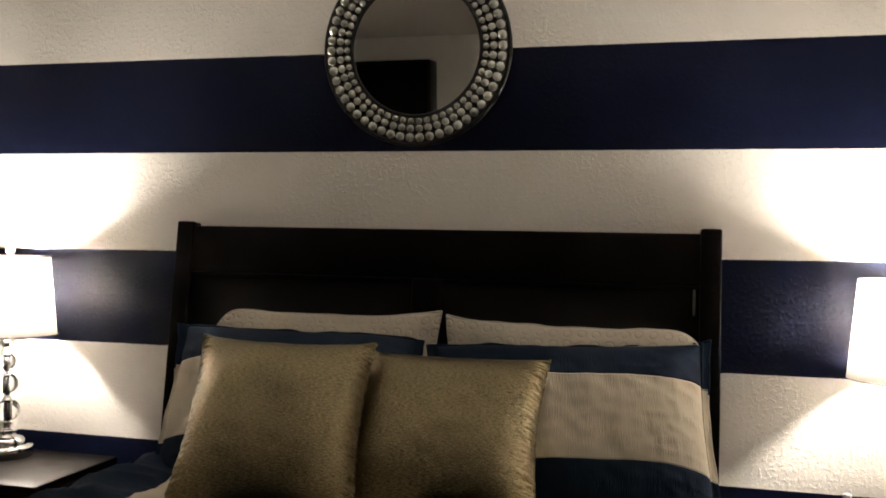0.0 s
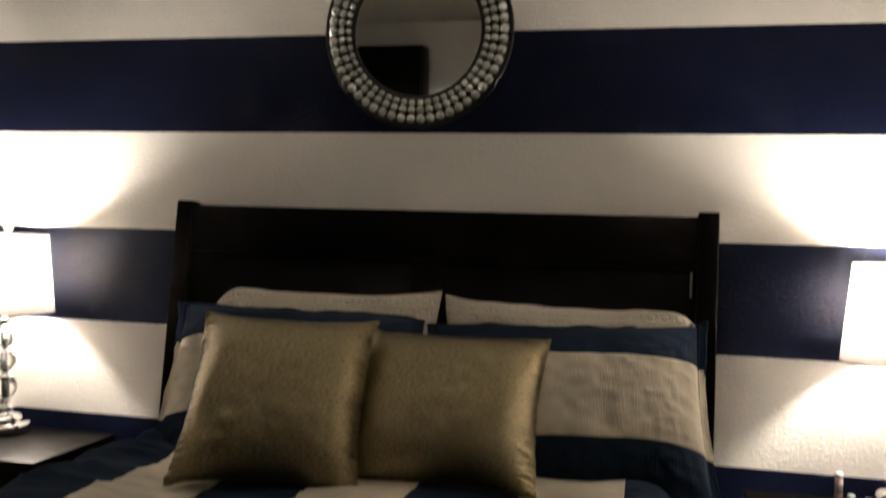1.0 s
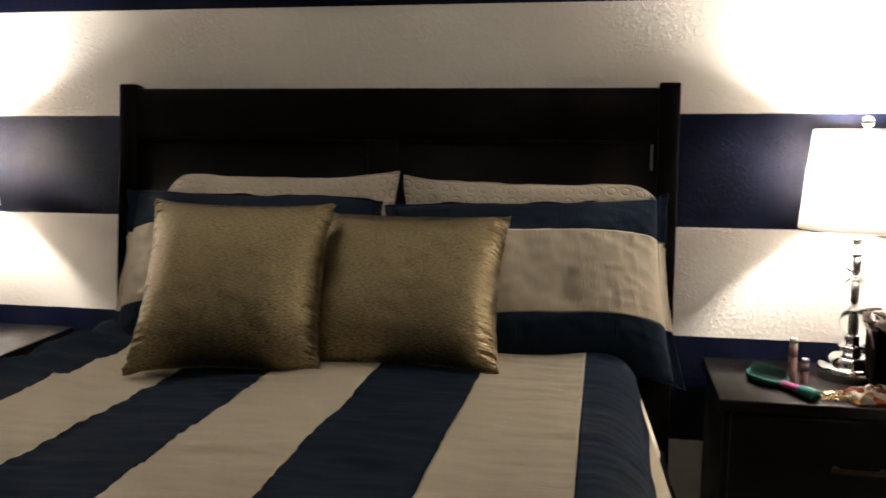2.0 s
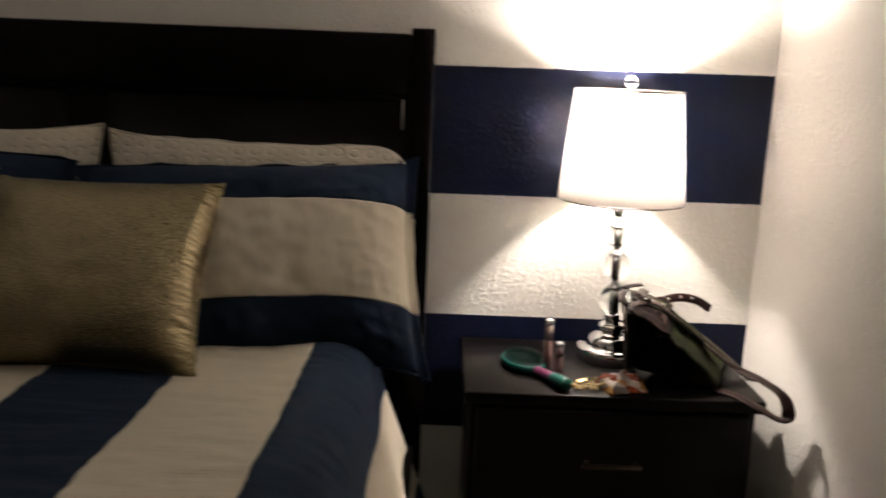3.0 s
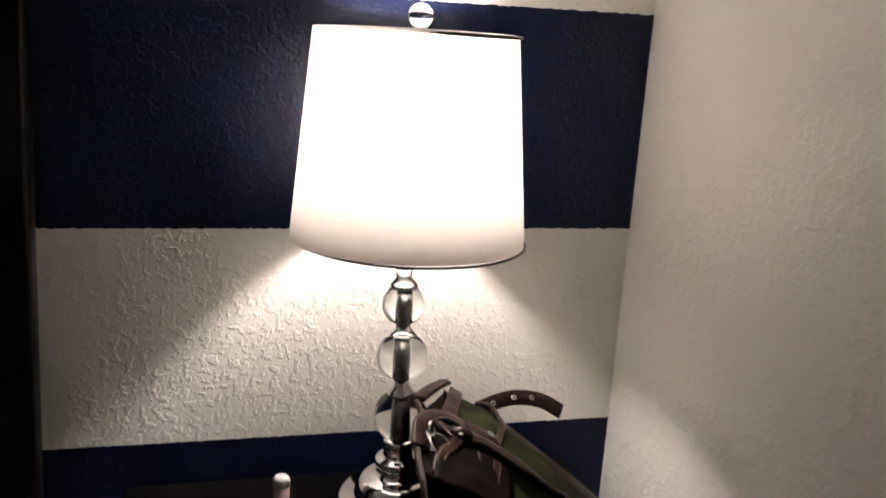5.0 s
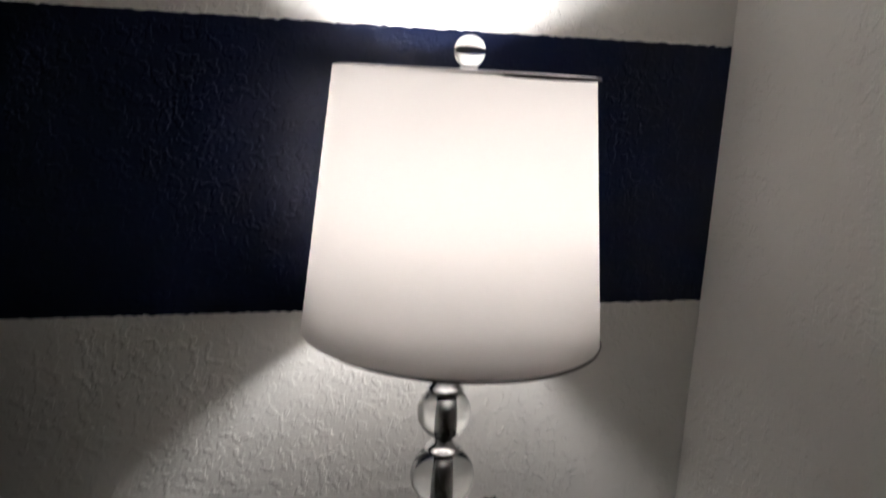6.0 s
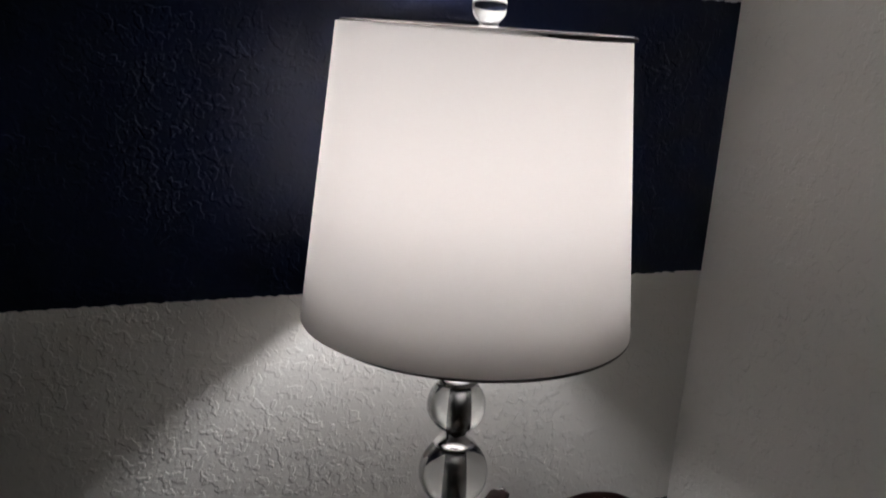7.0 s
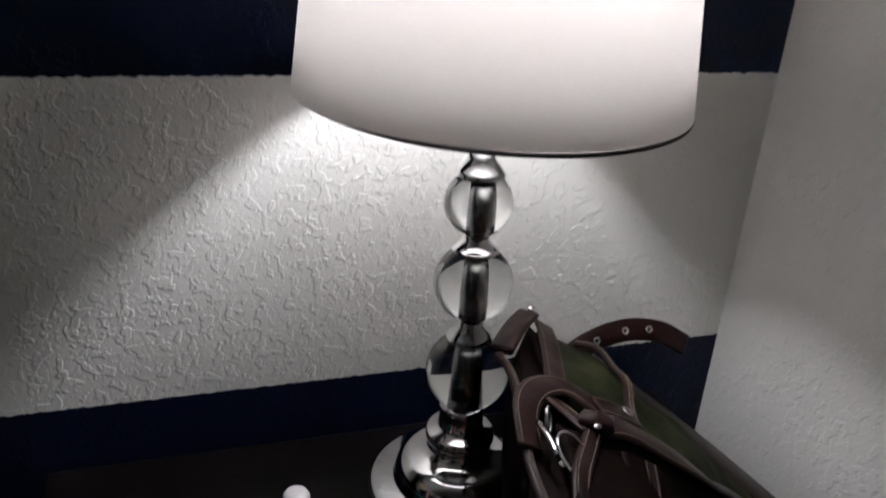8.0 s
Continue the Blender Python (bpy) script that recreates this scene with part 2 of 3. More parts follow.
def lathe(profile, seg=48, close=False):
    """Turns (radius, z) pairs round the z axis."""
    bm = bmesh.new()
    rings = []
    for r, z in profile:
        if r < 1e-6:
            rings.append([bm.verts.new((0, 0, z))])
        else:
            rings.append([bm.verts.new((r * math.cos(a), r * math.sin(a), z)) for a in np.linspace(0, 2 * math.pi, seg, endpoint=False)])
    pairs = list(zip(rings, rings[1:]))
    if close:
        pairs.append((rings[-1], rings[0]))
    for a, b in pairs:
        for i in range(seg):
            j = (i + 1) % seg
            if len(a) == 1 and len(b) > 1:
                bm.faces.new((a[0], b[i], b[j]))
            elif len(b) == 1 and len(a) > 1:
                bm.faces.new((a[i], b[0], a[j]))
            elif len(a) > 1:
                bm.faces.new((a[i], b[i], b[j], a[j]))
    bmesh.ops.recalc_face_normals(bm, faces=bm.faces[:])
    return bm


def ball(r, z=0.0, seg=32, x=0.0, y=0.0):
    bm = bmesh.new()
    bmesh.ops.create_uvsphere(bm, u_segments=seg, v_segments=seg // 2, radius=r, matrix=Matrix.Translation((x, y, z)))
    return bm


def spline(points, steps=10):
    """Catmull-Rom through points."""
    pts = [Vector(p) for p in points]
    pts = [2 * pts[0] - pts[1]] + pts + [2 * pts[-1] - pts[-2]]
    out = []
    for a, b, c, d in zip(pts, pts[1:], pts[2:], pts[3:]):
        for k in range(steps):
            t = k / steps
            out.append(0.5 * ((2 * b) + (c - a) * t + (2 * a - 5 * b + 4 * c - d) * t * t + (3 * b - a - 3 * c + d) * t ** 3))
    out.append(pts[-2])
    return out


def sweep(points, section, up=(0, 0, 1), steps=10, closed=False):
    """Sweeps a section, (side, up) pairs, along a smooth line."""
    line = spline(points, steps)
    bm = bmesh.new()
    rings = []
    for i, p in enumerate(line):
        d = (line[min(i + 1, len(line) - 1)] - line[max(i - 1, 0)]).normalized()
        side = d.cross(Vector(up))
        side = side.normalized() if side.length > 1e-4 else Vector((1, 0, 0))
        top = side.cross(d).normalized()
        rings.append([bm.verts.new(p + side * a + top * b) for a, b in section])
    k = len(section)
    for a, b in zip(rings, rings[1:]):
        for i in range(k):
            bm.faces.new((a[i], a[(i + 1) % k], b[(i + 1) % k], b[i]))
    bm.faces.new(rings[0])
    bm.faces.new(rings[-1][::-1])
    bmesh.ops.recalc_face_normals(bm, faces=bm.faces[:])
    return bm


def rounded(r, seg=10):
    return [(r * math.cos(a), r * math.sin(a)) for a in np.linspace(0, 2 * math.pi, seg, endpoint=False)]


def ribbon(width, thick):
    w, t = width / 2, thick / 2
    return [(-w, -t * 0.4), (-w + t, -t), (w - t, -t), (w, -t * 0.4), (w, t * 0.4), (w - t, t), (-w + t, t), (-w, t * 0.4)]


def uv_grid(bm, coords):
    layer = bm.loops.layers.uv.new("UVMap")
    for f in bm.faces:
        for lp in f.loops:
            lp[layer].uv = coords[lp.vert]


def pillow(w, h, thick, pinch=0.05, flange=0.0, wrinkle=0.006, seed=0, nu=56, nv=44, along_v=True, sag=0.0, soft=(0.0, 0.0), edge_wave=0.0, crease=0.0):
    """A stuffed cushion: two puffed sheets that meet in a seam; x wide, z high from 0, the front towards -y."""
    bm = bmesh.new()
    coords = {}
    grids = []
    shift = Vector((seed * 7.3, seed * 3.1, seed * 1.7))
    fu, fv = flange / (w / 2), 0.25 * flange / (h / 2)
    for side in (-1, 1):
        rows = []
        for j in range(nv + 1):
            row = []
            for i in range(nu + 1):
                u, v = math.sin((i / nu - 0.5) * math.pi * 0.98) / math.sin(0.49 * math.pi), math.sin((j / nv - 0.5) * math.pi * 0.98) / math.sin(0.49 * math.pi)
                edge = i in (0, nu) or j in (0, nv)
                if edge and side == 1:
                    row.append(grids[0][j][i])
                    continue
                x = u * w / 2 * (1 - pinch * (1 - v * v) * abs(u) ** 2)
                z = v * h / 2 * (1 - pinch * 1.35 * (1 - u * u) * abs(v) ** 2)
                iu, iv = min(1, abs(u) / (1 - fu)), min(1, abs(v) / (1 - fv))
                puff = ((1 - iu ** 2.6) * (1 - iv ** 2.6)) ** (0.52 if edge_wave else 0.55)
                y = side * thick / 2 * puff
                q = Vector((x, z, side * 0.3)) + shift
                y += wrinkle * (noise.noise(q * 9) + 0.6 * noise.noise(Vector((q.x * 16, q.y * 6, q.z)))) * (0.25 + puff)
                y += wrinkle * 0.5 * noise.noise(q * 32) * (0.4 + 0.6 * puff)
                if edge:
                    y += wrinkle * 1.0 * noise.noise(q * 22)
                    x += wrinkle * 0.5 * noise.noise(q * 17)
                    z += wrinkle * 0.6 * noise.noise(q * 13 + Vector((5, 0, 0)))
                if crease and not edge:
                    mask = min(1.0, max(0.0, (abs(u) - 0.15) / 0.5))
                    across = 1 - abs(noise.noise(Vector((u * 3.2 + seed, v * 7.5 + u * 2, side))))
                    upright = 1 - abs(noise.noise(Vector((u * 8.0, v * 1.6 + seed, side + 5))))
                    y += side * crease * puff * mask * (across ** 5 + 0.7 * upright ** 6)
                if flange:
                    hem = max(0.0, (abs(u) - 1 + fu) / fu)
                    y += hem * (0.018 * noise.noise(Vector((z * 11, seed, u))) - 0.010 * abs(v) ** 3)
                    y -= side * 0.004 * math.exp(-((abs(u) - 1 + fu) / 0.012) ** 2)
                lo = soft[0] if u < 0 else soft[1]
                z -= lo * abs(u) ** (4 if flange else 11) * (abs(v) ** 3 if v > 0 else 0)
                if edge_wave:
                    band = max(0.0, (abs(u) - 0.80) / 0.20)
                    fold = noise.noise(Vector((z * 60, u * 5, side + seed))) + 0.8 * noise.noise(Vector((z * 150, u * 6, seed))) + 0.6 * noise.noise(Vector((z * 300, u * 8, seed)))
                    y += edge_wave * band * fold
                    x += math.copysign(edge_wave * 0.45, u) * band * noise.noise(Vector((z * 170, 2, seed + u)))
                z -= sag * (abs(u) ** 3) * (1 - v) * 0.5
                vert = bm.verts.new((x, y, z + h / 2))
                coords[vert] = (v * h / 2, u * w / 2) if along_v else (u * w / 2, v * h / 2)
                row.append(vert)
            rows.append(row)
        grids.append(rows)
        for j in range(nv):
            for i in range(nu):
                quad = (rows[j][i], rows[j][i + 1], rows[j + 1][i + 1], rows[j + 1][i])
                bm.faces.new(quad if side == -1 else quad[::-1])
    uv_grid(bm, coords)
    g = grids[0]
    rim = [g[0][i].co.copy() for i in range(nu)] + [g[j][nu].co.copy() for j in range(nv)] + [g[nv][i].co.copy() for i in range(nu, 0, -1)] + [g[j][0].co.copy() for j in range(nv, -1, -1)]
    return bm, rim


# ---- setting ----
def setting(name, bm, material, label, category):
    return tagged(part(name, bm, material, smooth=False), label, category, kind="structure")


T = 0.12
setting("wall_north", box(LEFT_X - T, RIGHT_X + T, WALL_Y, WALL_Y + T, 0, CEIL, 0), M_STRIPED, "textured wall painted in broad navy and white stripes", "wall")
setting("wall_east", box(RIGHT_X, RIGHT_X + T, BACK_Y - T, WALL_Y, 0, CEIL, 0), M_WALL, "plain white wall with trowelled texture", "wall")
setting("wall_west", box(LEFT_X - T, LEFT_X, BACK_Y - T, WALL_Y, 0, CEIL, 0), M_WALL, "plain white wall with trowelled texture", "wall")
setting("wall_south", box(LEFT_X, RIGHT_X, BACK_Y - T, BACK_Y, 0, CEIL, 0), M_WALL, "plain white wall seen in the mirror", "wall")
setting("floor", box(LEFT_X - T, RIGHT_X + T, BACK_Y - T, WALL_Y + T, -0.1, 0, 0), M_FLOOR, "beige carpeted bedroom floor", "floor")
setting("ceiling", box(LEFT_X - T, RIGHT_X + T, BACK_Y - T, WALL_Y + T, CEIL, CEIL + 0.1, 0), M_CEIL, "plain off-white painted ceiling", "ceiling")
for nm, b in (("baseboard_north", (LEFT_X, RIGHT_X, WALL_Y - 0.012, WALL_Y, 0, 0.085)), ("baseboard_east", (RIGHT_X - 0.012, RIGHT_X, BACK_Y, WALL_Y - 0.012, 0, 0.085))):
    setting(nm, box(*b, 0.003), M_TRIM, "white painted baseboard along the wall", "baseboard")


# ---- bed ----
def bed_frame():
    lean = 6.7
    bed = thing("bed_frame", pose(BED_X, 2.49, 0), "black-stained wooden bed with a tall panelled headboard", "bed")
    tilt = pose(0, 0, 0, -lean)
    k = 1 / math.cos(radians(lean))
    top = 1.308 * k
    half = 0.809

    def plank(name, *b, bevel=0.004):
        ob = part(name, box(*b, bevel), M_WOOD_BED, bed)
        ob.matrix_basis = tilt
        return ob
    for sx in (-1, 1):
        x0, x1 = sorted((sx * half, sx * (half - 0.055)))
        plank("post", x0, x1, 0.0, 0.052, 0.0, top, bevel=0.005)
    inner = half - 0.055
    plank("top_rail", -inner, inner, 0.006, 0.044, top - 0.155, top - 0.013)
    plank("bottom_rail", -inner, inner, 0.010, 0.044, 0.30, 0.44)
    plank("stile", -0.045, 0.045, 0.010, 0.042, 0.44, top - 0.155)
    for x0, x1 in ((-inner, -0.045), (0.045, inner)):
        plank("panel", x0, x1, 0.0135, 0.036, 0.44, top - 0.155, bevel=0.0)
        for z0, z1 in ((0.44, 0.452), (top - 0.167, top - 0.155)):
            plank("moulding", x0, x1, 0.0095, 0.0135, z0, z1, bevel=0.002)
    for sx in (-1, 1):
        x0, x1 = sorted((sx * 0.765, sx * 0.792))
        part("side_rail", box(x0, x1, -2.06, -0.03, 0.16, 0.36, 0.006), M_WOOD_BED, bed)
    part("foot_rail", box(-0.80, 0.80, -2.11, -2.06, 0.10, 0.42, 0.006), M_WOOD_BED, bed)
    for sx in (-1, 1):
        x0, x1 = sorted((sx * 0.80, sx * 0.735))
        part("leg", box(x0, x1, -2.11, -2.06, 0.0, 0.10, 0.003), M_WOOD_BED, bed)
    lab = part("paper_label", box(half - 0.073, half - 0.0665, 0.0015, 0.004, 1.083, 1.152, 0.0005), M_PAPER, bed, "small grey paper label")
    lab.matrix_basis = tilt
    return bed


bed_frame()
mattress = part("mattress", box(-0.66, 0.66, -2.0, 0.0, 0.17, 0.622, 0.085, 6), M_MATTRESS)
mattress.matrix_world = pose(BED_X, 2.46, 0)
tagged(mattress, "thick mattress lying in the bed frame", "mattress")


def comforter():
    top_z, rad, hang = 0.649, 0.105, 0.42
    head, foot = 2.44, 0.50

    def profile(s):
        """Place across and drop for an arc length s from the middle."""
        a = abs(s)
        half = 0.607 if s > 0 else 0.655
        if a <= half:
            return s, 0.0
        arc = rad * math.pi / 2
        if a <= half + arc:
            q = (a - half) / rad
            return math.copysign(half + rad * math.sin(q), s), rad * (1 - math.cos(q))
        d = a - half - arc
        return math.copysign(half + rad + 0.33 * d, s), rad + d

    total = 0.607 + rad * math.pi / 2 + hang
    nu, nv = 190, 330
    bm = bmesh.new()
    coords = {}
    rows = []
    for j in range(nv + 1):
        s2 = j / nv * (head - foot + 0.40)
        y = head - s2
        dy = 0.0
        if y < foot:
            q = min((foot - y) / 0.065, math.pi / 2)
            dy = 0.065 * (1 - math.cos(q)) + max(0, foot - y - 0.065 * math.pi / 2)
            y = foot - 0.065 * math.sin(q)
        row = []
        for i in range(nu + 1):
            s = -total + 2 * total * i / nu
            x, dx = profile(s)
            drop = max(dx, dy)
            q = Vector((s, s2, 0))
            z = top_z - drop
            z += 0.010 * noise.noise(q * 3.1) + 0.005 * noise.noise(Vector((s * 4, s2 * 14, 3)))
            z += 0.0045 * noise.noise(Vector((s * 9, s2 * 34, 7))) + 0.0022 * noise.noise(Vector((s * 14, s2 * 80, 2)))
            z += 0.010 * math.exp(-((y - 2.05) / 0.25) ** 2)
            z += 0.027 * min(1.0, max(0.0, (2.05 - y) / 0.5)) * min(1.0, max(0.0, (y - foot) / 0.3))
            z -= 0.022 * min(1.0, max(0.0, -s / 0.45))
            rumple = min(1.0, max(0.0, (-0.45 - s) / 0.2)) * min(1.0, max(0.0, (y - 1.45) / 0.4))
            z += rumple * (0.012 + 0.030 * (1 - abs(noise.noise(Vector((s * 5 + s2 * 3, s2 * 7, 21))))) ** 3)
            if dx > 0.03:
                x += math.copysign(1, s) * (0.016 * noise.noise(Vector((s2 * 5, s * 2, 11))) + 0.010) * min(1, dx / 0.2)
            if j == 0:
                z -= 0.02
            v = bm.verts.new((x, y - 2.46, max(z, 0.12)))
            coords[v] = (s + BED_X, s2)
            row.append(v)
        rows.append(row)
    for a, b in zip(rows, rows[1:]):
        for i in range(nu):
            bm.faces.new((a[i], b[i], b[i + 1], a[i + 1]))
    uv_grid(bm, coords)
    edges = [("side_hem", [r[k].co.copy() for r in rows[::4]]) for k in (0, -1)]
    ob = part("comforter", bm, M_COMFORTER)
    mod = ob.modifiers.new("thickness", "SOLIDIFY")
    mod.thickness, mod.offset = 0.018, -1
    for name, line in edges:
        hem = sweep(line, rounded(0.011, 8), steps=1)
        uv_grid(hem, {v: (BED_X + math.copysign(total, v.co.x), v.co.y) for v in hem.verts})
        part(name, hem, M_COMFORTER, ob)
    ob.matrix_world = pose(BED_X, 2.46, 0)
    tagged(ob, "navy and cream wide-striped cotton comforter over the bed", "comforter")


comforter()


def place_pillow(name, made, mat, x, y, z, lean, yaw, label, category, group, roll=0.0, cord=0.0025):
    bm, rim = made
    ob = part(name, bm, mat)
    seam = sweep(rim, rounded(cord, 6), up=(0, 1, 0), steps=1)
    high = max(p.z for p in rim) + min(p.z for p in rim)
    uv_grid(seam, {v: ((v.co.z - high / 2), v.co.x) for v in seam.verts})
    part('seam', seam, mat, ob)
    ob.matrix_world = pose(x, y, z, 0, 0, yaw) @ pose(0, 0, 0, -lean, roll, 0)
    return tagged(ob, label, category, group)


place_pillow("pillow", pillow(0.685, 0.494, 0.13, 0.06, 0.0, 0.010, 1, 80, 60, soft=(0.075, 0.0)), M_EMBOSS, -0.957, 2.470, 0.575, 11, 1, "cream embossed bed pillow upright against the headboard", "pillow", "pillows on the bed")
place_pillow("pillow", pillow(0.675, 0.495, 0.13, 0.06, 0.0, 0.011, 2, 80, 60, soft=(0.0, 0.05)), M_EMBOSS, -0.270, 2.478, 0.566, 11, 0, "cream embossed bed pillow upright against the headboard", "pillow", "pillows on the bed", 0.2)
place_pillow("pillow_sham", pillow(0.725, 0.466, 0.235, 0.05, 0.022, 0.008, 13, 150, 110, sag=0.03, soft=(0.01, 0.03), crease=0.0050), M_SHAM, -0.998, 2.295, 0.588, 24, 2, "navy and cream striped sham leaning on the pillows", "pillow", "shams on the bed")
place_pillow("pillow_sham", pillow(0.735, 0.456, 0.25, 0.055, 0.022, 0.009, 14, 150, 110, sag=0.05, soft=(0.02, 0.0), crease=0.0050), M_SHAM, -0.217, 2.318, 0.590, 24, 12, "navy and cream striped sham leaning on the pillows", "pillow", "shams on the bed", -0.8)
place_pillow("throw_cushion", pillow(0.425, 0.436, 0.195, 0.075, 0.0, 0.0035, 5, 84, 190, along_v=False, edge_wave=0.010), M_GOLD, -0.873, 1.955, 0.652, 35, 11, "square shiny gold throw cushion leaning on a sham", "cushion", "gold cushions", 1.5, cord=0.003)
place_pillow("throw_cushion", pillow(0.462, 0.412, 0.195, 0.075, 0.0, 0.0035, 6, 84, 190, along_v=False, edge_wave=0.010), M_GOLD, -0.512, 2.070, 0.652, 38.5, 1, "square shiny gold throw cushion leaning on a sham", "cushion", "gold cushions", cord=0.003)


# ---- nightstands ----
def nightstand(m, label):
    ns = thing("nightstand", m, label, "nightstand", "nightstands")
    w, d, h = 0.32, 0.38, TABLE_Z
    part("top", box(-w, w, 0.0, d, h - 0.028, h, 0.004), M_WOOD, ns)
    part("body", box(-w + 0.014, w - 0.014, 0.022, d - 0.004, 0.06, h - 0.028, 0.002), M_WOOD, ns)
    for z0, z1 in ((0.075, 0.295), (0.303, 0.520)):
        dr = part("drawer", box(-w + 0.03, w - 0.03, 0.006, 0.024, z0, z1, 0.003), M_WOOD, ns)
        zc = z0 + 0.47 * (z1 - z0)
        part("handle", sweep([(-0.063, -0.016, zc), (0.063, -0.016, zc)], ribbon(0.010, 0.012), steps=2), M_BRONZE, dr, "dark metal bar pull")
        for hx in (-0.052, 0.052):
            part("handle_post", box(hx - 0.005, hx + 0.005, -0.012, 0.008, zc - 0.005, zc + 0.005, 0.001), M_BRONZE, dr)
    for sx in (-1, 1):
        for y0 in (0.025, d - 0.055):
            x0, x1 = sorted((sx * (w - 0.016), sx * (w - 0.066)))
            part("foot", box(x0, x1, y0, y0 + 0.045, 0.0, 0.06, 0.003), M_WOOD, ns)
    return ns


nightstand(pose(0.54, 2.300, 0), "black-stained wooden nightstand with two drawers, cluttered top")
nightstand(pose(-2.010, 2.275, 0), "black-stained wooden nightstand with two drawers beside the bed")


# ---- bedside lamps ----
def bedside_lamp():
    lamp = thing("table_lamp", pose(0.571, 2.551, TABLE_Z), "lit chrome and crystal ball table lamp with white drum shade", "lamp", "bedside lamps")
    part("base", lathe([(0, 0), (0.076, 0), (0.078, 0.003), (0.078, 0.028), (0.0765, 0.032), (0.073, 0.034), (0.0565, 0.034), (0.0555, 0.035), (0.0550, 0.041), (0.0530, 0.049), (0.0490, 0.0555), (0.0455, 0.0580), (0.0445, 0.0585), (0.040, 0.0595), (0.032, 0.0615), (0.0265, 0.065), (0.0250, 0.072), (0.0255, 0.0745), (0.0290, 0.0755), (0.0300, 0.0790), (0.0295, 0.0845), (0.0280, 0.0865), (0.0210, 0.0880), (0.0195, 0.0910), (0.0190, 0.1050), (0.0200, 0.1100), (0.0185, 0.1130), (0, 0.1135)], 64), M_CHROME, lamp, "stepped polished chrome base")
    for r, z in ((0.0355, 0.145), (0.0325, 0.228), (0.027, 0.2965)):
        part("crystal_ball", ball(r, z, 48), M_CRYSTAL, lamp, "clear solid crystal ball")
        part("rod", lathe([(0, z - r * 0.93), (0.0085, z - r * 0.93), (0.0085, z + r * 0.62), (0.0, z + r * 0.62)], 24), M_ROD, lamp, "dark nickel rod inside the ball")
    for z0, z1, ra, rb in ((0.176, 0.199, 0.0185, 0.0105), (0.2565, 0.2725, 0.0185, 0.010), (0.3195, 0.345, 0.0185, 0.0105)):
        h = z1 - z0
        part("collar", lathe([(0, z0), (ra, z0), (ra + 0.001, z0 + 0.0015), (ra * 0.92, z0 + 0.2 * h), (rb, z0 + 0.55 * h), (rb * 0.98, z1), (0, z1)], 32), M_CHROME, lamp)
    part("neck", lathe([(0, 0.343), (0.010, 0.343), (0.0135, 0.350), (0.0135, 0.362), (0.010, 0.366), (0.010, 0.372), (0.016, 0.376), (0.016, 0.450), (0, 0.450)], 32), M_CHROME, lamp)
    part("bulb_base", lathe([(0, 0.450), (0.013, 0.450), (0.014, 0.458), (0.020, 0.464), (0.0240, 0.478), (0.0245, 0.497), (0, 0.498)], 24), M_TRIM, lamp, "white plastic bulb base")
    part("bulb", lathe([(0, 0.4985), (0.0190, 0.4985), (0.0222, 0.504), (0.0228, 0.514), (0.0228, 0.552), (0.0205, 0.564), (0.0125, 0.572), (0, 0.574)], 24), M_BULB, lamp, "lit frosted bulb")
    part("harp", sweep([(0.018, 0, 0.368), (0.048, 0, 0.42), (0.052, 0, 0.50), (0.035, 0, 0.59), (0.0, 0, 0.626), (-0.035, 0, 0.59), (-0.052, 0, 0.50), (-0.048, 0, 0.42), (-0.018, 0, 0.368)], rounded(0.0015, 6), up=(0, 1, 0), steps=5), M_BRASS, lamp)
    crooked = Matrix.Translation((0, 0, 0.19)) @ pose(0, 0, 0, 0, -1.6) @ Matrix.Translation((0, 0, -0.19))
    for piece in lamp.children:
        if piece.name.split(".")[0] in ("crystal_ball", "rod", "collar", "neck"):
            piece.matrix_basis = crooked
    z0, z1, r0, r1 = 0.383, 0.630, 0.1435, 0.1205
    lean = Matrix.Translation((-0.0038, 0, 0.6265)) @ pose(0, 0, 0, -1.4) @ Matrix.Translation((0, 0, -0.626))
    part("shade", lathe([(r0, z0), (r1, z1), (r1 - 0.0015, z1), (r0 - 0.0015, z0)], 96, close=True), M_SHADE, lamp, "white fabric drum shade")
    for r, z in ((r0 - 0.0007, z0), (r1 - 0.0007, z1)):
        ring = [(r + 0.0014 * math.cos(a), z + 0.0019 * math.sin(a)) for a in np.linspace(0, 2 * math.pi, 8, endpoint=False)]
        part("piping", lathe(ring, 96, close=True), M_PIPING, lamp, "thin grey trim ring")
    for a in (0, 120, 240):
        c, s = math.cos(radians(a + 30)), math.sin(radians(a + 30))
        part("spider_arm", sweep([(0, 0, 0.626), (c * 0.06, s * 0.06, 0.6255), (c * 0.1195, s * 0.1195, 0.628)], rounded(0.0012, 6), steps=3), M_BRASS, lamp)
    for piece in lamp.children[-6:]:
        piece.matrix_basis = lean
    part("finial_nut", lathe([(0, 0.622), (0.006, 0.622), (0.006, 0.630), (0.0085, 0.632), (0.0085, 0.635), (0.004, 0.637), (0, 0.637)], 24), M_CHROME, lamp)
    part("finial", ball(0.0148, 0.6485, 32), M_CRYSTAL, lamp, "clear crystal ball finial")
    return lamp


lamp = bedside_lamp()
copy_thing(lamp, pose(-2.018, 2.551, TABLE_Z, 0, 0, 40))


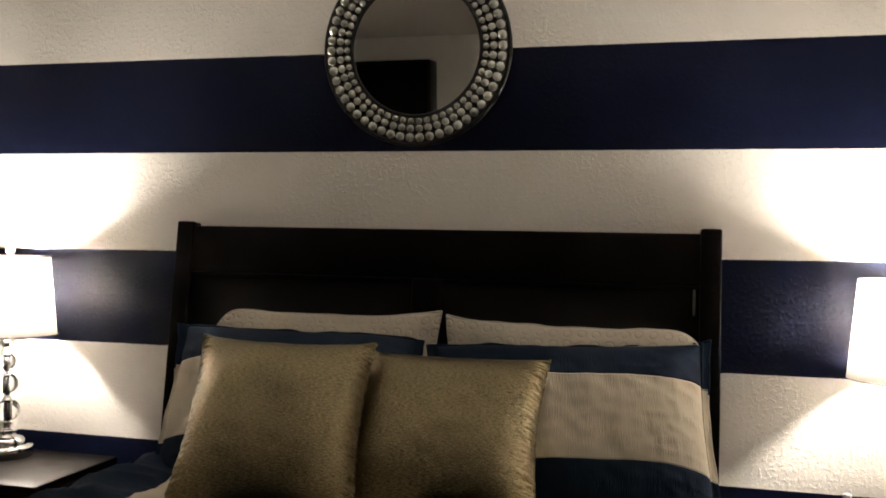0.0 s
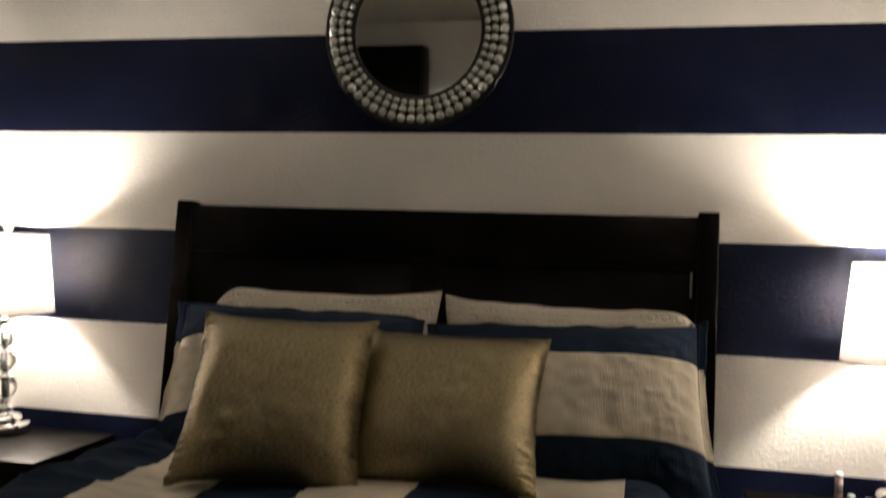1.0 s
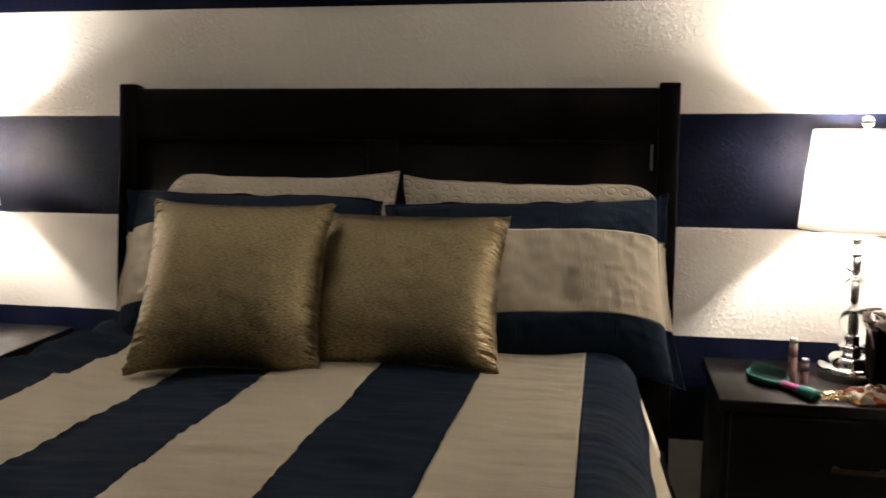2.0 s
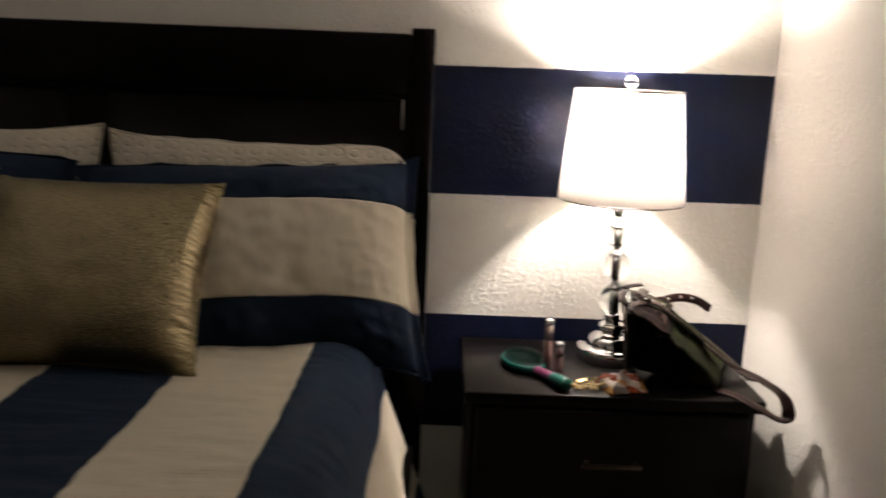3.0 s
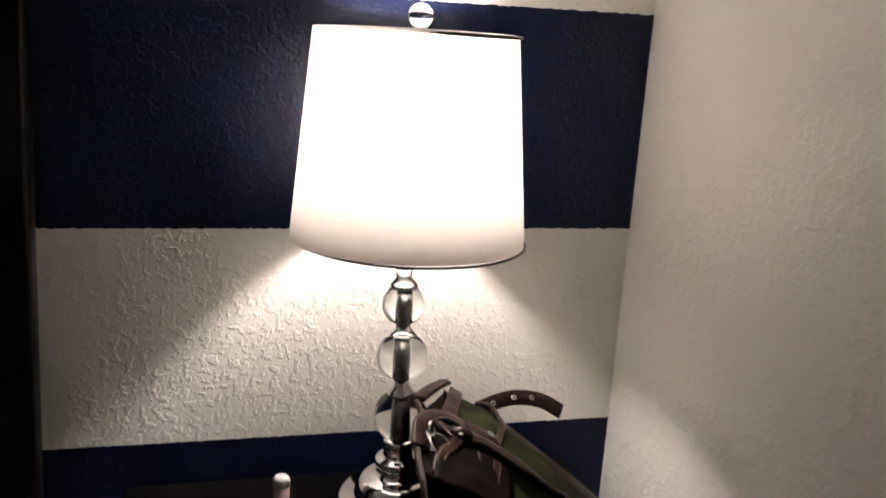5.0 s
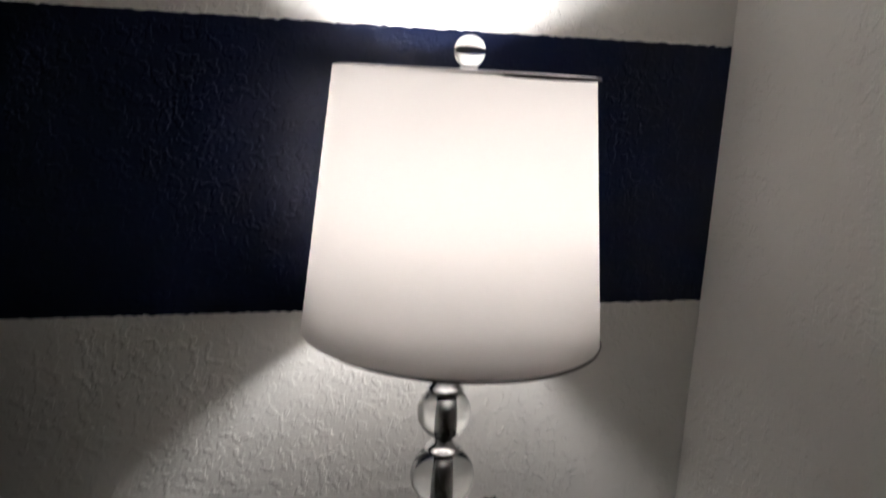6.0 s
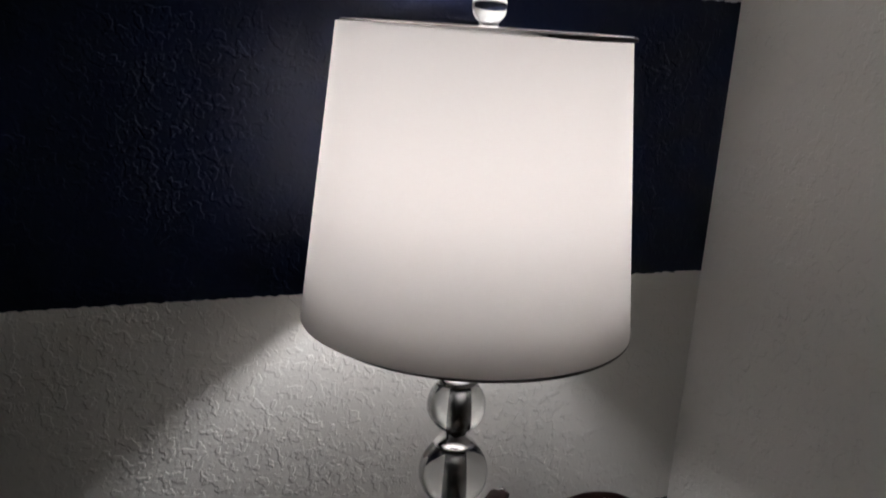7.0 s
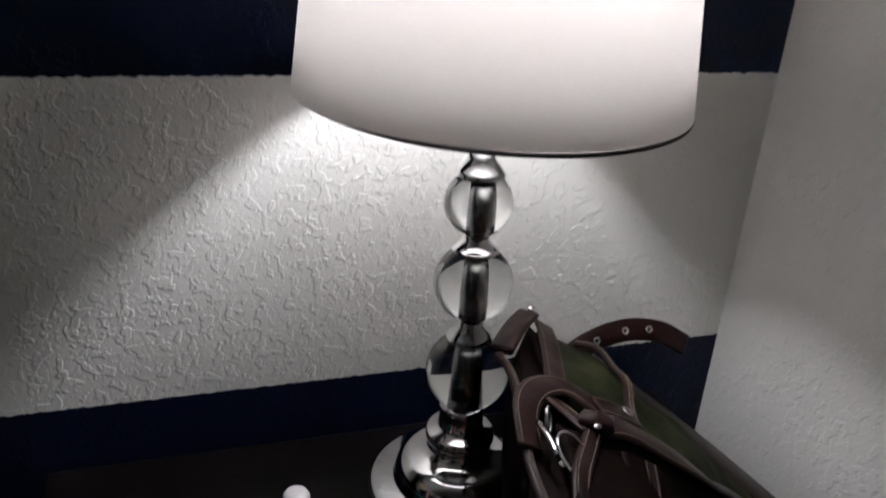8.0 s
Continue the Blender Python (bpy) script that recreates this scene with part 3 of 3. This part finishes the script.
# ---- wall mirror ----
def wall_mirror():
    tilt = 3.55
    mir = thing("wall_mirror", pose(-0.741, WALL_Y - 0.010, 1.827, 90 + tilt), "round wall mirror framed by three rings of glass beads", "mirror")
    part("backing", lathe([(0, -0.004), (0.284, -0.004), (0.287, 0.0), (0.287, 0.010), (0.284, 0.013), (0.278, 0.013), (0.276, 0.009), (0.202, 0.009), (0.200, 0.015), (0.194, 0.015), (0.192, 0.008), (0, 0.008)], 96), M_BLACK, mir, "black metal frame")
    part("bead_bed", lathe([(0.2025, 0.0092), (0.2755, 0.0092), (0.2755, 0.0105), (0.2025, 0.0105)], 96, close=True), M_SILVER, mir)
    part("mirror_glass", lathe([(0, 0.0085), (0.1918, 0.0085), (0.1918, 0.0105), (0, 0.0105)], 96), M_MIRROR, mir, "plain mirror glass")
    flat(mir.children[-1])
    for r, size, count in ((0.2610, 0.0143, 54), (0.2345, 0.0122, 54), (0.2120, 0.0100, 54)):
        bm = bmesh.new()
        bmesh.ops.create_icosphere(bm, subdivisions=2, radius=size)
        for v in bm.verts:
            v.co.z = v.co.z * 0.75
        me = bpy.data.meshes.new("bead")
        bm.to_mesh(me)
        bm.free()
        me.materials.append(M_BEAD)
        for i in range(count):
            a = 2 * math.pi * i / count
            b = new("bead", me)
            b.parent = mir
            b.matrix_basis = pose(r * math.cos(a), r * math.sin(a), 0.0105 + size * 0.55, 0, 0, random.uniform(0, 360))
    return mir


wall_mirror()


# ---- seen in the mirror ----
ward = thing("wardrobe", pose(-2.34, BACK_Y, 0), "tall dark wooden wardrobe against the far wall", "wardrobe")
part("body", box(-0.75, 0.48, 0.005, 0.25, 0.0, 2.225, 0.004), M_WOOD, ward)
for x0, x1 in ((-0.74, -0.14), (-0.13, 0.47)):
    part("door", box(x0, x1, 0.25, 0.27, 0.06, 2.205, 0.004), M_WOOD, ward)
fix = thing("ceiling_light", pose(-1.31, 0.34, CEIL), "unlit bronze flush ceiling light", "ceiling light")
part("canopy", lathe([(0, 0), (0.125, 0), (0.13, -0.012), (0.12, -0.03), (0, -0.03)], 40), M_BRONZE, fix)
part("bowl", lathe([(0.12, -0.03), (0.112, -0.045), (0.085, -0.062), (0.04, -0.07), (0, -0.071)], 40), M_BRONZE, fix, "dark dome")


# ---- things on the nightstand ----
def hairbrush():
    hb = thing("hairbrush", pose(0.358, 2.472, TABLE_Z + 0.001, 0, 0, -62), "teal oval hairbrush with dark bristles, lying bristles up", "hairbrush")
    a, b = 0.064, 0.046
    bm = lathe([(0, 0), (0.85, 0), (0.96, 0.003), (1.0, 0.009), (0.98, 0.016), (0.92, 0.019), (0.88, 0.016), (0, 0.016)], 40)
    for v in bm.verts:
        v.co.x, v.co.y = v.co.x * a, v.co.y * b
    part("head", bm, M_TEAL, hb)
    bm = lathe([(0.87, 0.0162), (0.6, 0.021), (0.3, 0.0235), (0, 0.024)], 40)
    for v in bm.verts:
        v.co.x, v.co.y = v.co.x * a, v.co.y * b
    part("cushion_pad", bm, M_BRISTLE, hb, "black rubber pad")
    bm = bmesh.new()
    for i in range(-8, 9):
        for j in range(-6, 7):
            u, v = i / 8.6 + (j % 2) * 0.05, j / 6.8
            if u * u + v * v < 0.68:
                z0 = 0.0165 + 0.007 * (1 - u * u - v * v)
                bmesh.ops.create_cone(bm, segments=5, radius1=0.0009, radius2=0.0006, depth=0.017, cap_ends=True, matrix=Matrix.Translation((u * a, v * b, z0 + 0.008)) @ Euler((random.uniform(-0.1, 0.1), random.uniform(-0.1, 0.1), 0)).to_matrix().to_4x4())
    tagged(part("bristles", bm, M_BRISTLE, hb, "dark green nylon bristles"), kind="stuff")
    grip = sweep([(0.058, 0, 0.010), (0.078, 0, 0.011), (0.10, 0, 0.012), (0.125, 0, 0.013)], [(c * 1.25, s * 0.9) for c, s in rounded(0.0105, 12)])
    part("grip", grip, M_PINK, hb, "magenta and purple printed grip")
    part("handle_end", sweep([(0.122, 0, 0.013), (0.15, 0, 0.0145), (0.172, 0, 0.0145)], [(c * 1.2, s) for c, s in rounded(0.0135, 14)]), M_TEAL, hb)
    return hb


hairbrush()


def gloss_tube(x, y, r, h, cap, label):
    t = thing("lip_gloss", pose(x, y, TABLE_Z), label, "cosmetics", "lip gloss tubes")
    part("tube", lathe([(0, 0), (r * 0.95, 0), (r, 0.002), (r, h - cap), (r * 0.8, h - cap + 0.001), (0, h - cap + 0.001)], 24), M_GLOSS, t)
    part("cap", lathe([(0, h - cap + 0.0015), (r * 0.93, h - cap + 0.0015), (r * 0.93, h - 0.0125), (0, h - 0.0125)], 24), M_CLEAR, t, "frosted plastic cap")
    part("cap_top", lathe([(0, h - 0.012), (r * 0.95, h - 0.012), (r * 0.97, h - 0.003), (r * 0.8, h), (0, h)], 24), M_CAP_TOP, t, "pale cap top")


gloss_tube(0.413, 2.462, 0.0100, 0.118, 0.050, "slim pink lip gloss tube with clear cap, upright")
gloss_tube(0.431, 2.414, 0.0095, 0.080, 0.034, "short clear lip gloss tube standing upright")


def bracelet():
    br = thing("bracelet", pose(0.478, 2.338, TABLE_Z), "small tangled gold bracelet lying on the nightstand", "jewellery")
    random.seed(5)
    for i in range(16):
        a = i * 0.9
        r = 0.010 + 0.0014 * i
        ring = [(0.0055 + 0.0016 * math.cos(q), 0.0016 * math.sin(q)) for q in np.linspace(0, 2 * math.pi, 6, endpoint=False)]
        ob = part("link", lathe(ring, 14, close=True), M_BRASS, br)
        ob.matrix_basis = pose(1.3 * r * math.cos(a), 0.8 * r * math.sin(a), 0.006 + 0.0006 * i, random.uniform(-70, 70), random.uniform(-40, 40), random.uniform(0, 180))
    tag = part("charm", box(-0.012, 0.012, -0.006, 0.006, 0.0, 0.004, 0.001), M_BRASS, br)
    tag.matrix_basis = pose(-0.004, 0.012, 0.014, 12, -10, 25)
    return br


bracelet()


def candy_wrapper():
    bm = bmesh.new()
    n = 22
    rows = []
    for side in (0, 1):
        rows.append([])
        for j in range(n + 1):
            row = []
            for i in range(n + 1):
                u, v = 2 * i / n - 1, 2 * j / n - 1
                if side and (i in (0, n) or j in (0, n)):
                    row.append(rows[0][j][i])
                    continue
                puff = (1 - abs(u) ** 3) * (1 - abs(v) ** 3)
                q = Vector((u * 2.3, v * 2.3, side * 4))
                z = 0.006 + side * 0.030 * puff ** 0.6 + 0.010 * noise.noise(q) * side + 0.004 * noise.noise(q * 3)
                if not side:
                    z = 0.001 + (0.012 * abs(noise.noise(q * 2)) if i in (0, n) or j in (0, n) else 0)
                row.append(bm.verts.new((u * 0.046 + 0.006 * noise.noise(q * 1.3), v * 0.036 + 0.006 * noise.noise(q * 1.1 + Vector((3, 0, 0))), max(0.0006, z))))
            rows[side].append(row)
        for j in range(n):
            for i in range(n):
                r = rows[side]
                quad = (r[j][i], r[j][i + 1], r[j + 1][i + 1], r[j + 1][i])
                bm.faces.new(quad if side else quad[::-1])
    ob = part("candy_wrapper", bm, M_FOIL, smooth=False)
    ob.matrix_world = pose(0.562, 2.348, TABLE_Z + 0.0005, 0, 0, 14)
    tagged(ob, "crumpled orange, white and brown foil snack wrapper", "wrapper")


candy_wrapper()


# ---- satchel ----
def satchel():
    bag = thing("satchel", pose(0, 0, 0), "slouched olive canvas satchel with brown leather straps on the nightstand", "bag")
    # corners of the sloping flap: back and front of the raised end, front and back of the low end
    hb, hf, lf, lb = (Vector(p) for p in ((0.634, 2.572, 0.728), (0.566, 2.330, 0.735), (0.765, 2.345, 0.578), (0.818, 2.462, 0.592)))

    def flap(u, v, lift=0.0):
        """u from the raised to the low end, v from front to back."""
        p = (hf.lerp(hb, v)).lerp(lf.lerp(lb, v), u)
        cu, cv = min(1, max(0, u)), min(1, max(0, v))
        p.z += 0.028 * math.sin(math.pi * cu) * (0.4 + 0.6 * math.sin(math.pi * cv)) + lift
        p.z += 0.008 * noise.noise(Vector((u * 5, v * 4, 1))) + 0.004 * noise.noise(Vector((u * 11, v * 9, 4)))
        back = max(0.0, -u) / 0.16 * (0.6 + max(0.0, 0.5 - v))
        return p + Vector((0.016, 0.029, -0.026)) * back

    def shell(rows, floor_z, material, name, label):
        """A soft body: a sheet of points on top, its sides falling to floor_z."""
        bm = bmesh.new()
        top = [[bm.verts.new(p) for p in row] for row in rows]
        n, m = len(top) - 1, len(top[0]) - 1
        for i in range(n):
            for j in range(m):
                bm.faces.new((top[i][j], top[i + 1][j], top[i + 1][j + 1], top[i][j + 1]))
        loop = [top[i][0] for i in range(n + 1)] + [top[n][j] for j in range(1, m + 1)] + [top[i][m] for i in range(n - 1, -1, -1)] + [top[0][j] for j in range(m - 1, 0, -1)]
        centre = sum((v.co for v in loop), Vector()) / len(loop)
        prev = loop
        for k in range(1, 9):
            f = k / 8
            ring = []
            for v in loop:
                p = v.co.copy()
                d = Vector((p.x - centre.x, p.y - centre.y, 0)).normalized()
                tuck = 0.028 + (0.150 * max(0.0, -d.x) if floor_z else 0.0)
                q = p + d * (0.016 * math.sin(math.pi * f) - tuck * f ** 0.6 + 0.008 * f * noise.noise(Vector((p.x * 18, p.y * 18, f * 3))))
                q.z = p.z + ((floor_z if floor_z else p.z - 0.012) - p.z) * f
                ring.append(bm.verts.new(q))
            for i in range(len(loop)):
                j = (i + 1) % len(loop)
                bm.faces.new((prev[j], prev[i], ring[i], ring[j]))
            prev = ring
        bm.faces.new(prev)
        bmesh.ops.recalc_face_normals(bm, faces=bm.faces[:])
        return part(name, bm, material, bag, label)

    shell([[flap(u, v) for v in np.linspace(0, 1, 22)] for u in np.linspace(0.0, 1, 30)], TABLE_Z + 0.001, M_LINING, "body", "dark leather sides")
    shell([[flap(u, v, 0.003) for v in np.linspace(-0.02, 1.02, 22)] for u in np.linspace(0.045, 1.02, 30)], None, M_CANVAS, "flap", "olive waxed canvas flap")
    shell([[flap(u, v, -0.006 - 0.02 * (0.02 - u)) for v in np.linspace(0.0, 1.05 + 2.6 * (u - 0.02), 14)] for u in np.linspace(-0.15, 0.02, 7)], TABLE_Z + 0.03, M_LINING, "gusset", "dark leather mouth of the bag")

    def on(u, v, lift=0.006):
        return tuple(flap(u, v, lift))
    return bag, on


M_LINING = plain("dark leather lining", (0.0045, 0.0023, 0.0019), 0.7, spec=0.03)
bag, on_flap = satchel()


def leather_strap(name, pts, width=0.026, up=(0, 0, 1), stitches=True, label="", thick=0.004):
    st = part(name, sweep(pts, ribbon(width, thick), up=up), M_LEATHER, bag, label)
    if stitches:
        line = spline(pts, 10)
        bm = bmesh.new()
        for i, p in enumerate(line[1:-1], 1):
            d = (line[i + 1] - line[i - 1]).normalized()
            side = d.cross(Vector(up))
            side = side.normalized() if side.length > 1e-4 else Vector((1, 0, 0))
            n_up = side.cross(d).normalized()
            for sgn in (-1, 1):
                m = Matrix((d, side, n_up)).transposed().to_4x4()
                m.translation = p + side * sgn * (width / 2 - 0.003) + n_up * (thick / 2 + 0.0001)
                bmesh.ops.create_cube(bm, size=1.0, matrix=m @ Matrix.Diagonal((0.0032, 0.0007, 0.0007, 1)))
        tagged(part("stitching", bm, M_THREAD, st, "tan thread"), kind="stuff")
    return st


def eyelet(p, normal, r=0.0042, parent=None):
    q = Vector(normal).to_track_quat("Z", "Y").to_matrix().to_4x4()
    ring = [(r * 0.72 + r * 0.36 * math.cos(a), r * 0.30 * math.sin(a)) for a in np.linspace(0, 2 * math.pi, 8, endpoint=False)]
    ob = part("eyelet", lathe(ring, 20, close=True), M_CHROME, parent or bag, "nickel eyelet")
    ob.matrix_basis = Matrix.Translation(p) @ q
    return ob


O = on_flap
slope = (0.45, -0.1, 0.88)
leather_strap("edge_strap", [O(0.080, 1.07), O(0.070, 0.91, 0.008), O(0.052, 0.73, 0.008), O(0.022, 0.52, 0.007)], 0.020, up=slope)
leather_strap("end_cap", [O(-0.185, 0.64, 0.002), O(-0.09, 0.84, 0.006), O(0.005, 1.04, 0.006)], 0.020, up=(0.2, 0.3, 0.9), stitches=False, thick=0.006)
leather_strap("mouth_edge", [O(-0.195, 0.62, 0.0), O(-0.162, 0.53, 0.0), O(-0.156, 0.40, 0.0), O(-0.168, 0.25, 0.0), O(-0.178, 0.15, 0.0), O(-0.165, 0.06, -0.002), O(-0.13, -0.05, -0.012), O(-0.08, -0.12, -0.04)], 0.008, up=slope, thick=0.006)
leather_strap("keeper_strap", [O(-0.165, 0.17, 0.002), O(-0.160, 0.29, 0.008), O(-0.100, 0.41, 0.012), O(-0.004, 0.50, 0.015), O(0.076, 0.50, 0.014), O(0.161, 0.455, 0.011), O(0.24, 0.46, 0.009)], 0.022, up=slope)
patch = leather_strap("strap_end", [O(0.155, 0.44, 0.015), O(0.24, 0.46, 0.014), O(0.335, 0.495, 0.012)], 0.021, up=slope)
eyelet(Vector(O(0.298, 0.49, 0.0165)), slope, 0.0050, patch)
leather_strap("flap_binding", [O(0.215, 1.06, 0.004), O(0.30, 1.045, 0.010), O(0.360, 0.97, 0.010), O(0.380, 0.82, 0.010), O(0.362, 0.66, 0.009), O(0.347, 0.55, 0.008), O(0.335, 0.41, 0.007)], 0.009, up=slope, thick=0.005)
tongue = leather_strap("strap_tongue", [(0.664, 2.560, 0.682), (0.690, 2.570, 0.698), (0.733, 2.577, 0.707), (0.776, 2.580, 0.700), (0.810, 2.580, 0.681)], 0.021, up=(0, -0.85, 0.53), stitches=False)
for p in ((0.704, 2.5685, 0.7045), (0.735, 2.573, 0.7090), (0.762, 2.575, 0.7065)):
    eyelet(Vector(p), (0, -0.85, 0.53), 0.0036, tongue)
leather_strap("shoulder_strap", [O(0.10, 0.33, 0.012), O(0.185, 0.345, 0.014), O(0.25, 0.35, 0.014), O(0.37, 0.36, 0.012), O(0.53, 0.37, 0.011), O(0.68, 0.42, 0.010), O(0.80, 0.50, 0.010), (0.815, 2.395, 0.602), (0.850, 2.338, 0.596), (0.879, 2.285, 0.584), (0.884, 2.255, 0.566), (0.880, 2.242, 0.547), (0.862, 2.242, 0.545), (0.832, 2.262, 0.558), (0.798, 2.305, 0.566), (0.772, 2.345, 0.564), (0.745, 2.375, 0.563)], 0.027, label="wide brown leather shoulder strap")
bm = bmesh.new()
grid = [[bm.verts.new(O(u, v, 0.0115 + 0.003 * math.sin(5 * u + 7 * v))) for v in np.linspace(-0.10, 0.30 - 0.10 * abs(u - 0.1), 14)] for u in np.linspace(-0.04, 0.44, 14)]
for r0, r1 in zip(grid, grid[1:]):
    for k in range(13):
        bm.faces.new((r0[k], r1[k], r1[k + 1], r0[k + 1]))
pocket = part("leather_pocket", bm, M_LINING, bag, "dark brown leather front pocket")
pocket.modifiers.new("thickness", "SOLIDIFY").thickness = 0.004
leather_strap("pocket_binding", [O(0.225, 0.27, 0.011), O(0.232, 0.20, 0.011), O(0.215, 0.08, 0.010), O(0.19, -0.06, 0.006)], 0.005, up=slope, stitches=False)
leather_strap("back_panel", [(0.690, 2.575, 0.690), (0.745, 2.550, 0.650), (0.800, 2.510, 0.612), (0.846, 2.462, 0.578), (0.868, 2.425, 0.5605)], 0.045, up=slope, stitches=False)
leather_strap("buckle_strap", [O(-0.03, 0.47, 0.009), O(0.033, 0.375, 0.013), O(0.095, 0.295, 0.016)], 0.018, up=slope)
leather_strap("buckle_strap", [O(0.115, 0.315, 0.018), O(0.07, 0.22, 0.017), O(0.01, 0.10, 0.013), O(-0.02, -0.03, 0.004)], 0.014, up=slope)
leather_strap("buckle_strap", [O(0.335, 0.27, 0.009), O(0.328, 0.16, 0.010), O(0.318, 0.02, 0.007), O(0.31, -0.05, -0.004)], 0.014, up=slope)
leather_strap("knot", [O(0.075, 0.345, 0.017), O(0.115, 0.325, 0.021), O(0.160, 0.335, 0.018)], 0.022, up=slope, stitches=False, thick=0.012)
for uv_at, r, tip in (((0.003, 0.17), 0.017, (0.55, -0.35, 0.75)), ((-0.075, 0.27), 0.009, (0.85, -0.5, 0.25))):
    ring = [(r + 0.0013 * math.cos(a), 0.0013 * math.sin(a)) for a in np.linspace(0, 2 * math.pi, 8, endpoint=False)]
    ob = part("buckle_ring", lathe(ring, 28, close=True), M_CHROME, bag, "polished metal ring")
    ob.matrix_basis = Matrix.Translation(O(*uv_at, 0.015)) @ Vector(tip).to_track_quat("Z", "Y").to_matrix().to_4x4()
part("buckle_pin", sweep([O(-0.12, 0.255, 0.010), O(-0.095, 0.20, 0.014), O(-0.070, 0.145, 0.012)], rounded(0.0021, 8), steps=4), M_CHROME, bag, "polished metal pin")
for u, v, lift in ((0.185, 0.361, 0.018), (0.112, 0.285, 0.024), (-0.06, 0.10, 0.014), (0.012, 1.03, 0.014)):
    ob = part("rivet", ball(0.0034, 0, 16), M_CHROME, bag)
    ob.matrix_basis = Matrix.Translation(O(u, v, lift)) @ Matrix.Diagonal((1, 1, 0.6, 1))
